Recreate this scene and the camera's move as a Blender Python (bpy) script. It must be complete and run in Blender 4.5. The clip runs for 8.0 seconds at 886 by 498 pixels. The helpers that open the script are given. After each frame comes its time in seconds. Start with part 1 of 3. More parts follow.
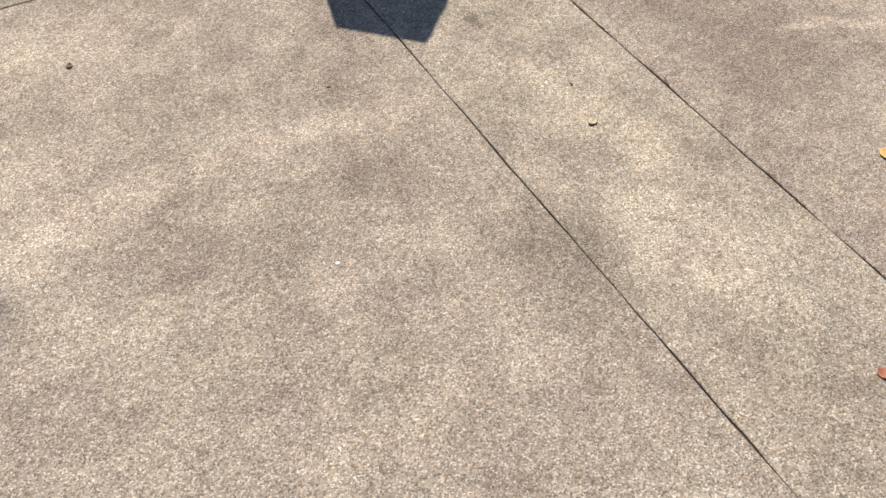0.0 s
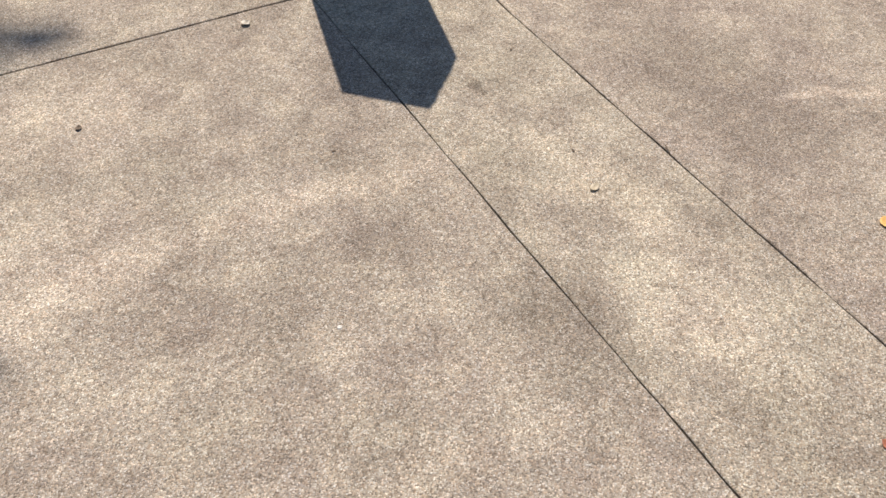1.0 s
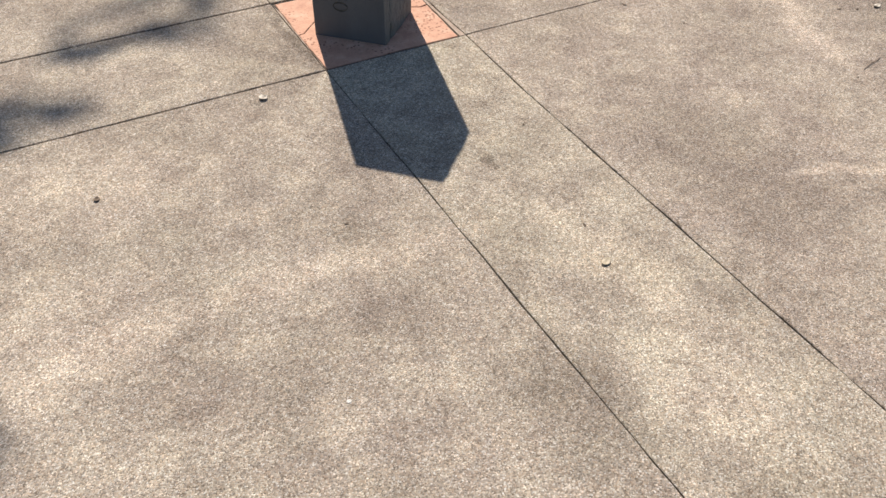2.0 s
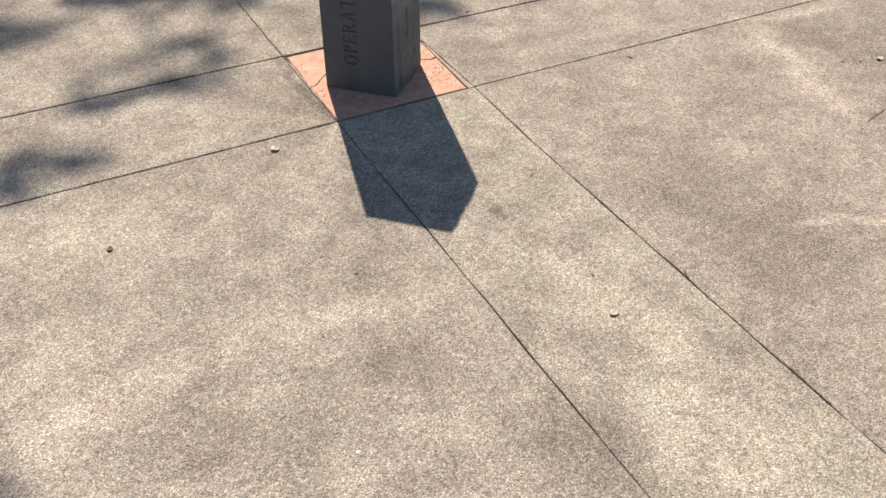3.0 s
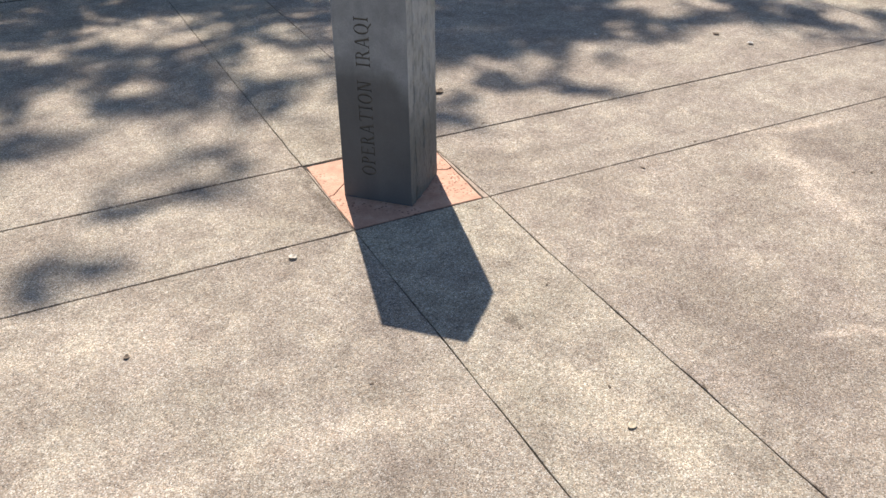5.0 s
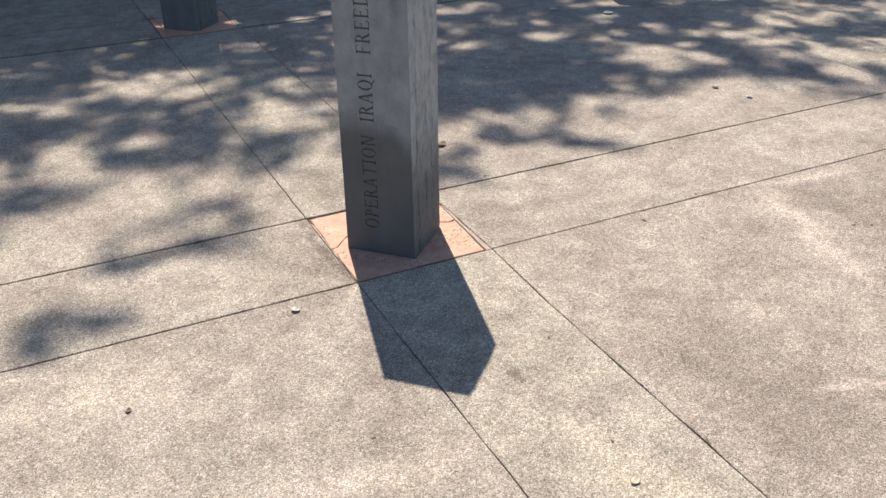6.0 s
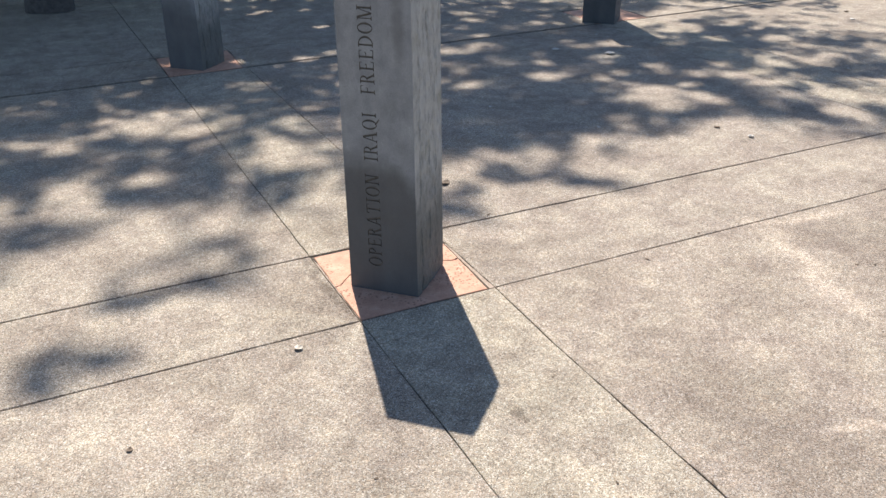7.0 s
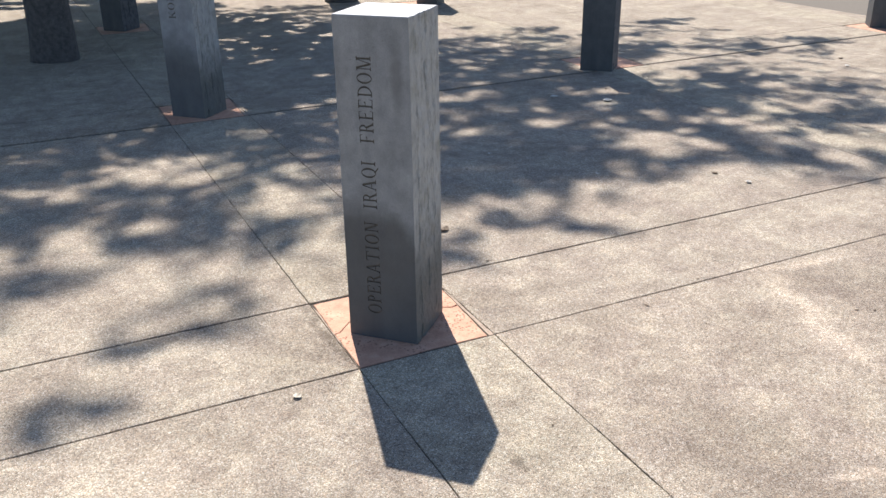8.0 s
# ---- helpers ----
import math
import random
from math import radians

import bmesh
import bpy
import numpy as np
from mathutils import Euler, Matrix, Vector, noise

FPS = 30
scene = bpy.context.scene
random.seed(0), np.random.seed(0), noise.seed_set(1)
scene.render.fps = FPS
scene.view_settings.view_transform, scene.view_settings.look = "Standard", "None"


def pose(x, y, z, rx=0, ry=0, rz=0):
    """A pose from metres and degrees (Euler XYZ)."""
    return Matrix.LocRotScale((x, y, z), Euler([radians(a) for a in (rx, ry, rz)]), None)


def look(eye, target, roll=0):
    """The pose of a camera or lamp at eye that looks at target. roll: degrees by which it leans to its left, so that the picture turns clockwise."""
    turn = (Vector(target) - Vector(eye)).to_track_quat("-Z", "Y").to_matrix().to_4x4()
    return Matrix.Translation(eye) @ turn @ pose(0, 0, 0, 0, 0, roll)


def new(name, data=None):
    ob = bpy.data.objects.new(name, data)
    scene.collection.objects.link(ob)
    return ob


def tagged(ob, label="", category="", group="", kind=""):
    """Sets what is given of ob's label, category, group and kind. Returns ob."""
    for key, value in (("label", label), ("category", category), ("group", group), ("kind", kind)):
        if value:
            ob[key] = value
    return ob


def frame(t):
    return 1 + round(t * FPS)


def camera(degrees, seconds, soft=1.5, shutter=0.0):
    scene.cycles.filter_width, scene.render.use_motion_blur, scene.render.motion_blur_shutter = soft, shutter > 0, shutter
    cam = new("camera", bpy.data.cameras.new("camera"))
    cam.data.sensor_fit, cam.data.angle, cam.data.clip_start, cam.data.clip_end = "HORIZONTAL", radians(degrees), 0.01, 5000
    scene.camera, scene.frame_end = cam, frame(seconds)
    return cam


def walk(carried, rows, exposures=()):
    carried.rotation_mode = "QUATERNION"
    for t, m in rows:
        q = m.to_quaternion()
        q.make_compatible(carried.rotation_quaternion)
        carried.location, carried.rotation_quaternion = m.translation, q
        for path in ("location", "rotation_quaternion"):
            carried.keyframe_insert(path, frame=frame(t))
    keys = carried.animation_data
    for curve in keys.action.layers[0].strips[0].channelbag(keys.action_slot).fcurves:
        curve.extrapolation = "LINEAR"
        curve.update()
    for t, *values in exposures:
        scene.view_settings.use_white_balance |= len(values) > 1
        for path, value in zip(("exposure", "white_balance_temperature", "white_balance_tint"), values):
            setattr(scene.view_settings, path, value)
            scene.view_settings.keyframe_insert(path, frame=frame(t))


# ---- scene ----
cam = camera(53.3, 8.0, 1.5)
PATH = [
    (0, (-0.851, -2.404, 1.418), (-0.213, -1.273, -0.103), 0.2),
    (0.5, (-0.846, -2.4, 1.431), (-0.19, -1.228, -0.051), 0.5),
    (1, (-0.849, -2.397, 1.434), (-0.168, -1.18, 0.0), 0.6),
    (1.5, (-0.852, -2.396, 1.439), (-0.149, -1.123, 0.067), 0.4),
    (1.7, (-0.837, -2.395, 1.442), (-0.138, -1.095, 0.092), 0.2),
    (2.8, (-0.844, -2.397, 1.465), (-0.131, -1.023, 0.198), -0.2),
    (3, (-0.845, -2.399, 1.469), (-0.129, -1.007, 0.224), -0.2),
    (3.5, (-0.85, -2.396, 1.479), (-0.124, -0.964, 0.287), -0.1),
    (4, (-0.85, -2.396, 1.483), (-0.119, -0.927, 0.339), -0.5),
    (4.5, (-0.847, -2.396, 1.489), (-0.111, -0.899, 0.387), -0.5),
    (4.7, (-0.846, -2.393, 1.49), (-0.106, -0.885, 0.405), -0.6),
    (5.8, (-0.844, -2.394, 1.508), (-0.08, -0.827, 0.527), -0.5),
    (6, (-0.844, -2.4, 1.512), (-0.079, -0.823, 0.549), -0.7),
    (6.5, (-0.845, -2.397, 1.516), (-0.074, -0.803, 0.586), -0.6),
    (7, (-0.847, -2.398, 1.518), (-0.069, -0.784, 0.629), -0.6),
    (7.5, (-0.846, -2.404, 1.524), (-0.059, -0.769, 0.682), -0.7),
    (8, (-0.842, -2.403, 1.53), (-0.047, -0.751, 0.732), -0.8),
]
EXPOSURE = [(0.0, 0.24, 6330, 14), (1.5, 0.25, 6310, 14), (3.5, 0.40, 6230, 13), (4.5, 0.48, 6150, 13), (6.5, 0.63, 6040, 12.5), (8.0, 0.69, 5980, 12.5)]
walk(cam, [(t, look(eye, target, roll)) for t, eye, target, roll in PATH], EXPOSURE)

# ---- light ----
SUN = Vector((0.1358, 0.5617, 0.8161)).normalized()
world = bpy.data.worlds.new("sky")
scene.world = world
world.use_nodes = True
wn = world.node_tree.nodes
sky = wn.new("ShaderNodeTexSky")
sky.sky_type = "NISHITA"
sky.sun_disc = False
sky.sun_elevation = math.asin(SUN.z)
sky.sun_rotation = math.atan2(SUN.x, SUN.y)
sky.air_density, sky.dust_density, sky.ozone_density = 1.0, 0.5, 2.2
world.node_tree.links.new(sky.outputs[0], wn["Background"].inputs[0])
wn["Background"].inputs[1].default_value = 0.083
sun = new("sun", bpy.data.lights.new("sun", "SUN"))
sun.data.energy, sun.data.angle, sun.data.color = 5.0, radians(0.55), (1.0, 0.92, 0.81)
sun.matrix_world = look(SUN * 40, (0, 0, 0))


# ---- materials ----
class Nodes:
    """A small writer of node materials."""

    def __init__(self, name):
        self.mat = bpy.data.materials.new(name)
        self.mat.use_nodes = True
        self.tree = self.mat.node_tree
        self.bsdf = self.tree.nodes["Principled BSDF"]

    def add(self, kind, **values):
        node = self.tree.nodes.new(kind)
        for key, value in values.items():
            node.inputs[key.replace("_", " ")].default_value = value
        return node

    def link(self, a, b):
        self.tree.links.new(a, b)

    def where(self, world=True):
        if world:
            return self.tree.nodes.new("ShaderNodeNewGeometry").outputs["Position"]
        return self.tree.nodes.new("ShaderNodeTexCoord").outputs["Object"]

    def stretched(self, vec, scale):
        m = self.tree.nodes.new("ShaderNodeMapping")
        m.inputs["Scale"].default_value = scale
        self.link(vec, m.inputs["Vector"])
        return m.outputs[0]

    def noise(self, vec, scale, detail=4.0, rough=0.55):
        n = self.add("ShaderNodeTexNoise", Scale=scale, Detail=detail, Roughness=rough)
        self.link(vec, n.inputs["Vector"])
        return n.outputs["Fac"]

    def cells(self, vec, scale, feature="F1", out="Distance"):
        n = self.add("ShaderNodeTexVoronoi", Scale=scale)
        n.feature = feature
        self.link(vec, n.inputs["Vector"])
        return n.outputs[out]

    def ramp(self, fac, stops):
        n = self.tree.nodes.new("ShaderNodeValToRGB")
        while len(n.color_ramp.elements) < len(stops):
            n.color_ramp.elements.new(0.5)
        for e, (p, c) in zip(n.color_ramp.elements, stops):
            e.position, e.color = p, (*c, 1.0) if len(c) == 3 else c
        self.link(fac, n.inputs["Fac"])
        return n.outputs["Color"]

    def span(self, fac, a, b, c=0.0, d=1.0, smooth=False):
        n = self.tree.nodes.new("ShaderNodeMapRange")
        n.interpolation_type = "SMOOTHSTEP" if smooth else "LINEAR"
        for k, v in zip(("From Min", "From Max", "To Min", "To Max"), (a, b, c, d)):
            n.inputs[k].default_value = v
        self.link(fac, n.inputs["Value"])
        return n.outputs[0]

    def math(self, op, a, b):
        n = self.tree.nodes.new("ShaderNodeMath")
        n.operation = op
        for k, v in enumerate((a, b)):
            if isinstance(v, (int, float)):
                n.inputs[k].default_value = v
            else:
                self.link(v, n.inputs[k])
        return n.outputs[0]

    def mix(self, fac, a, b, mode="MIX"):
        n = self.tree.nodes.new("ShaderNodeMix")
        n.data_type, n.blend_type = "RGBA", mode
        for k, v in ((0, fac), (6, a), (7, b)):
            if isinstance(v, (int, float)):
                n.inputs[k].default_value = v
            elif isinstance(v, tuple):
                n.inputs[k].default_value = (*v, 1.0)
            else:
                self.link(v, n.inputs[k])
        return n.outputs[2]

    def finish(self, color, rough=0.8, height=None, depth=0.002, strength=0.6, spec=0.4):
        if isinstance(color, tuple):
            self.bsdf.inputs["Base Color"].default_value = (*color, 1.0)
        else:
            self.link(color, self.bsdf.inputs["Base Color"])
        if isinstance(rough, (int, float)):
            self.bsdf.inputs["Roughness"].default_value = rough
        else:
            self.link(rough, self.bsdf.inputs["Roughness"])
        self.bsdf.inputs["Specular IOR Level"].default_value = spec
        if height is not None:
            b = self.add("ShaderNodeBump", Strength=strength, Distance=depth)
            self.link(height, b.inputs["Height"])
            self.link(b.outputs[0], self.bsdf.inputs["Normal"])
        return self.mat


def aggregate_concrete():
    """Washed concrete with small tan and grey stones and broad weather stains."""
    n = Nodes("aggregate_concrete")
    p = n.where()
    stones = n.cells(p, 320.0, out="Color")
    sep = n.tree.nodes.new("ShaderNodeSeparateColor")
    n.link(stones, sep.inputs[0])
    pick = sep.outputs[0]
    stone = n.ramp(pick, [(0.0, (0.165, 0.138, 0.108)), (0.2, (0.29, 0.244, 0.191)), (0.5, (0.41, 0.353, 0.28)),
                          (0.8, (0.50, 0.436, 0.35)), (1.0, (0.73, 0.67, 0.57))])
    hue = n.ramp(sep.outputs[1], [(0.0, (1.07, 0.985, 0.92)), (0.3, (0.99, 1.0, 1.02)), (0.55, (0.93, 1.0, 1.11)), (0.8, (0.97, 1.0, 1.0)), (1.0, (1.06, 0.98, 0.96))])
    stone = n.mix(1.0, stone, hue, "MULTIPLY")
    rim = n.cells(p, 320.0, "DISTANCE_TO_EDGE")
    paste = n.span(rim, 0.0, 0.10, 1.0, 0.0, True)
    col = n.mix(n.math("MULTIPLY", paste, 0.5), stone, (0.32, 0.275, 0.215))
    patch = n.noise(p, 60.0, 3.0)
    col = n.mix(1.0, col, n.ramp(patch, [(0.3, (0.85, 0.84, 0.83)), (0.7, (1.14, 1.14, 1.14))]), "MULTIPLY")
    middle = n.noise(p, 11.0, 5.0, 0.65)
    col = n.mix(1.0, col, n.ramp(middle, [(0.3, (0.79, 0.775, 0.77)), (0.5, (1.0, 1.0, 1.0)), (0.7, (1.19, 1.185, 1.15))]), "MULTIPLY")
    tint = n.noise(p, 4.1, 4.0, 0.6)
    col = n.mix(1.0, col, n.ramp(tint, [(0.33, (0.93, 0.915, 0.92)), (0.5, (1.0, 0.995, 0.985)), (0.67, (1.06, 1.07, 1.045))]), "MULTIPLY")
    # broad stains
    broad = n.noise(p, 2.6, 5.0, 0.6)
    col = n.mix(1.0, col, n.ramp(broad, [(0.3, (0.80, 0.785, 0.77)), (0.5, (0.98, 0.97, 0.96)), (0.68, (1.13, 1.13, 1.11))]), "MULTIPLY")
    # pale lime streaks and grey dirt with shapes of their own: x, y, half-lengths, turn, amount
    warp = n.tree.nodes.new("ShaderNodeTexNoise")
    warp.inputs["Scale"].default_value, warp.inputs["Detail"].default_value = 5.0, 4.0
    n.link(p, warp.inputs["Vector"])
    v1 = n.tree.nodes.new("ShaderNodeVectorMath")
    v1.operation = "MULTIPLY_ADD"
    n.link(warp.outputs["Color"], v1.inputs[0])
    v1.inputs[1].default_value, v1.inputs[2].default_value = (0.22, 0.22, 0.0), (-0.11, -0.11, 0.0)
    v2 = n.tree.nodes.new("ShaderNodeVectorMath")
    n.link(p, v2.inputs[0])
    n.link(v1.outputs[0], v2.inputs[1])
    total = None
    for x, y, a, b, turn, amount in STAINS:
        m = n.tree.nodes.new("ShaderNodeMapping")
        m.vector_type = "TEXTURE"
        m.inputs["Location"].default_value = (x, y, 0)
        m.inputs["Rotation"].default_value = (0, 0, radians(turn))
        m.inputs["Scale"].default_value = (a, b, 8.0)
        n.link(p if a < 0.025 else v2.outputs[0], m.inputs["Vector"])
        l = n.tree.nodes.new("ShaderNodeVectorMath")
        l.operation = "LENGTH"
        n.link(m.outputs[0], l.inputs[0])
        f = n.span(l.outputs["Value"], 0.75 if a < 0.025 else 0.15, 1.2, amount, 0.0, True)
        total = f if total is None else n.math("ADD", total, f)
    col = n.mix(1.0, col, n.ramp(n.span(total, -0.5, 0.5), [(0.0, (0.60, 0.585, 0.58)), (0.5, (1.0, 1.0, 1.0)), (1.0, (1.35, 1.34, 1.32))]), "MULTIPLY")
    info = n.tree.nodes.new("ShaderNodeObjectInfo")
    col = n.mix(1.0, col, n.ramp(info.outputs["Random"], [(0.0, (0.97, 0.965, 0.96)), (1.0, (1.03, 1.03, 1.02))]), "MULTIPLY")
    col = n.mix(1.0, col, info.outputs["Color"], "MULTIPLY")
    high = n.math("ADD", n.span(rim, 0.0, 0.25, 0.0, 1.0), n.math("MULTIPLY", n.noise(p, 380.0, 2.0), 0.5))
    return n.finish(col, 0.93, high, 0.003, 0.55, 0.12)


STAINS = [
    (-0.95, -0.90, 0.30, 0.09, 10, 0.41), (-0.35, -0.88, 0.55, 0.07, -3, 0.41), (0.28, -1.22, 0.12, 0.34, 10, 0.41), (0.22, -1.66, 0.14, 0.25, 0, 0.32),
    (-0.45, -1.68, 0.32, 0.08, 0, 0.32), (1.63, -0.40, 0.52, 0.08, 71, 0.55), (1.95, -0.06, 0.30, 0.04, -10, 0.49),
    (1.05, -1.16, 0.20, 0.03, -15, 0.73), (-0.55, -1.12, 0.55, 0.12, 0, -0.16), (-0.65, -0.62, 0.50, 0.13, 0, -0.08), (-1.0, -0.72, 0.32, 0.20, 0, 0.20),
    (-0.05, -1.48, 0.14, 0.28, 0, -0.34), (2.1, -0.6, 0.42, 0.55, 0, -0.34), (0.213, -0.668, 0.020, 0.018, 0, -0.42),
    (-0.55, 0.42, 0.45, 0.10, 0, 0.39), (0.80, -1.0, 0.26, 0.50, 0, -0.30), (-0.80, -0.28, 0.45, 0.22, 0, 0.27), (-0.025, 0.27, 0.035, 0.30, 0, -0.45),
    (-0.16, 0.16, 0.20, 0.28, 10, -0.22), (0.62, 0.20, 0.13, 0.34, 0, -0.22), (0.22, 0.72, 0.34, 0.14, 0, -0.20), (0.70, 0.40, 0.20, 0.13, 0, 0.22),
]
concrete = aggregate_concrete()


def joint_dirt():
    n = Nodes("joint_dirt")
    p = n.where()
    return n.finish(n.ramp(n.noise(p, 60.0), [(0.3, (0.05, 0.04, 0.03)), (0.7, (0.15, 0.12, 0.085))]), 0.95, n.noise(p, 200.0), 0.004)


def rough_mortar():
    n = Nodes("grey_mortar")
    p = n.where()
    col = n.ramp(n.noise(p, 45.0, 6.0, 0.7), [(0.3, (0.25, 0.18, 0.13)), (0.5, (0.40, 0.31, 0.235)), (0.75, (0.50, 0.41, 0.32))])
    return n.finish(col, 0.9, n.noise(p, 150.0, 4.0), 0.004, 0.8, 0.25)


def terracotta():
    """Salmon sandstone with darker pits."""
    n = Nodes("salmon_sandstone")
    p = n.where()
    col = n.ramp(n.noise(p, 14.0, 6.0, 0.6), [(0.25, (0.45, 0.238, 0.156)), (0.5, (0.58, 0.332, 0.218)), (0.75, (0.685, 0.45, 0.315))])
    pits = n.cells(p, 74.0)
    spot = n.tree.nodes.new("ShaderNodeVectorMath")
    spot.operation = "DISTANCE"
    n.link(p, spot.inputs[0])
    spot.inputs[1].default_value = (0.455, 0.135, 0.0)
    gate = n.math("MAXIMUM", n.span(n.noise(p, 7.0, 2.0), 0.46, 0.56), n.span(spot.outputs["Value"], 0.05, 0.13, 1.0, 0.0))
    pit = n.math("MULTIPLY", n.span(pits, 0.20, 0.38, 1.0, 0.0), gate)
    col = n.mix(n.math("MULTIPLY", pit, 0.85), col, (0.24, 0.105, 0.06))
    grain = n.noise(p, 260.0, 2.0)
    col = n.mix(1.0, col, n.ramp(grain, [(0.3, (0.88, 0.88, 0.88)), (0.7, (1.1, 1.1, 1.1))]), "MULTIPLY")
    return n.finish(col, 0.8, n.math("SUBTRACT", n.noise(p, 40.0, 5.0), pit), 0.003, 0.5, 0.3)


def honed_granite(name="honed_grey_stone", tone=1.0, stain_shade=0.77, blur=0.055):
    """Grey stone, rubbed smooth, with upright rain streaks."""
    n = Nodes(name)
    p = n.where(False)
    col = n.ramp(n.noise(p, 9.0, 6.0, 0.6), [(0.3, (0.226, 0.236, 0.241)), (0.55, (0.288, 0.301, 0.308)), (0.75, (0.348, 0.362, 0.366))])
    streak = n.noise(n.stretched(p, (15.0, 15.0, 2.2)), 1.0, 5.0, 0.6)
    col = n.mix(1.0, col, n.ramp(streak, [(0.3, (0.86, 0.86, 0.86)), (0.55, (1.0, 1.0, 1.0)), (0.8, (1.06, 1.06, 1.05))]), "MULTIPLY")
    grain = n.noise(p, 420.0, 2.0)
    col = n.mix(1.0, col, n.ramp(grain, [(0.3, (0.86 * tone,) * 3), (0.7, (1.12 * tone,) * 3)]), "MULTIPLY")
    # soot mark near the top edge and small pits
    m = n.tree.nodes.new("ShaderNodeMapping")
    m.vector_type = "TEXTURE"
    m.inputs["Location"].default_value, m.inputs["Scale"].default_value = (0.082, -0.128, 0.93), (0.025, 0.1, 0.17)
    n.link(p, m.inputs["Vector"])
    far = n.tree.nodes.new("ShaderNodeVectorMath")
    far.operation = "LENGTH"
    n.link(m.outputs[0], far.inputs[0])
    col = n.mix(n.span(n.math("ADD", far.outputs["Value"], n.math("MULTIPLY", n.noise(p, 30.0, 4.0), 0.8)), 0.6, 1.6, 0.60, 0.0, True), col, (0.12, 0.122, 0.125))
    pit = n.math("MULTIPLY", n.span(n.cells(p, 55.0), 0.10, 0.2, 1.0, 0.0), n.span(n.noise(p, 14.0, 3.0), 0.55, 0.65))
    col = n.mix(n.math("MULTIPLY", pit, 0.5), col, (0.13, 0.125, 0.11))
    blotch = n.noise(n.stretched(p, (1.0, 1.0, 0.6)), 22.0, 6.0, 0.7)
    col = n.mix(1.0, col, n.ramp(blotch, [(0.3, (0.86, 0.86, 0.87)), (0.7, (1.12, 1.12, 1.09))]), "MULTIPLY")
    # wavy stain low on the post, deepened to paint in shade near the ground
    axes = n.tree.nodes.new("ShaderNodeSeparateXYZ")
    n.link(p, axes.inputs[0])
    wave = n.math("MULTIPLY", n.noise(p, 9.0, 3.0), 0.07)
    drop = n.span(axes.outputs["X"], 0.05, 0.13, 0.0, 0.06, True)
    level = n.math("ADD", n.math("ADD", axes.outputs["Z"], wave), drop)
    col = n.mix(n.span(level, 0.508 - blur, 0.508 + blur, stain_shade, 0.0, True), col, (0.060, 0.061, 0.061))
    rough = n.span(n.noise(p, 18.0, 4.0), 0.3, 0.7, 0.55, 0.70)
    return n.finish(col, rough, n.noise(p, 120.0, 4.0), 0.0006, 0.35, 0.35)


def split_granite():
    n = Nodes("split_grey_stone")
    p = n.where(False)
    col = n.ramp(n.noise(n.stretched(p, (1.0, 1.0, 0.55)), 34.0, 6.0, 0.65), [(0.28, (0.22, 0.225, 0.21)), (0.5, (0.36, 0.365, 0.345)), (0.75, (0.46, 0.46, 0.44))])
    moss = n.span(n.noise(p, 11.0, 5.0), 0.55, 0.72)
    col = n.mix(n.math("MULTIPLY", moss, 0.35), col, (0.20, 0.20, 0.13))
    axes = n.tree.nodes.new("ShaderNodeSeparateXYZ")
    n.link(p, axes.inputs[0])
    # lower split side darkened: shade near the ground is put into its colour
    level = n.math("ADD", axes.outputs["Z"], n.math("MULTIPLY", n.noise(p, 9.0, 4.0), 0.22))
    col = n.mix(n.span(level, 0.30, 0.62, 0.80, 0.0, True), col, (0.095, 0.10, 0.092))
    return n.finish(col, 0.8, n.noise(p, 110.0, 6.0, 0.65), 0.004, 0.7, 0.3)


def plain(name, a, b, scale=30.0, rough=0.7, depth=0.001, spec=0.4):
    n = Nodes(name)
    p = n.where(False)
    return n.finish(n.ramp(n.noise(p, scale, 5.0), [(0.3, a), (0.7, b)]), rough, n.noise(p, scale * 4, 4.0), depth, 0.5, spec)


# paler stone for the post tops, the sun's brightness put into the colour
bright_top = plain("sunlit_pale_stone", (0.52, 0.51, 0.49), (0.64, 0.63, 0.60), 25.0, 0.75)
dirt = joint_dirt()
mortar = rough_mortar()
salmon = terracotta()
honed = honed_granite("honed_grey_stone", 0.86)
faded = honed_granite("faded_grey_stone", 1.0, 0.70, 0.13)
split = split_granite()
# dark stone for the lane post; for the shaded posts it paints in shade
charcoal = honed_granite("honed_shade_dark_stone", 0.36, 0.2)
charcoal_split = plain("split_shade_dark_stone", (0.07, 0.072, 0.075), (0.15, 0.152, 0.155), 30.0, 0.8, 0.004)
letter_black = plain("weathered_black_letter_paint", (0.058, 0.053, 0.043), (0.105, 0.096, 0.078), 60.0, 0.8)
asphalt = plain("grey_asphalt", (0.165, 0.145, 0.12), (0.23, 0.205, 0.17), 90.0, 1.0, 0.003, 0.04)
ground_mat = plain("dry_grey_ground", (0.20, 0.18, 0.15), (0.32, 0.29, 0.24), 2.0, 0.95, 0.01)
bark = plain("dark_bark", (0.07, 0.066, 0.064), (0.14, 0.13, 0.12), 26.0, 0.95, 0.02)
leaf_green = plain("green_foliage", (0.045, 0.085, 0.025), (0.09, 0.14, 0.045), 3.0, 0.6)
leaf_tan = plain("dry_tan_leaf", (0.36, 0.29, 0.18), (0.58, 0.50, 0.36), 120.0, 0.7)
leaf_brown = plain("dry_brown_leaf", (0.10, 0.07, 0.045), (0.20, 0.15, 0.10), 120.0, 0.8)
leaf_orange = plain("dry_orange_leaf", (0.60, 0.30, 0.07), (0.75, 0.48, 0.16), 120.0, 0.6)
leaf_red = plain("dry_red_brown_leaf", (0.28, 0.09, 0.05), (0.42, 0.17, 0.09), 120.0, 0.6)
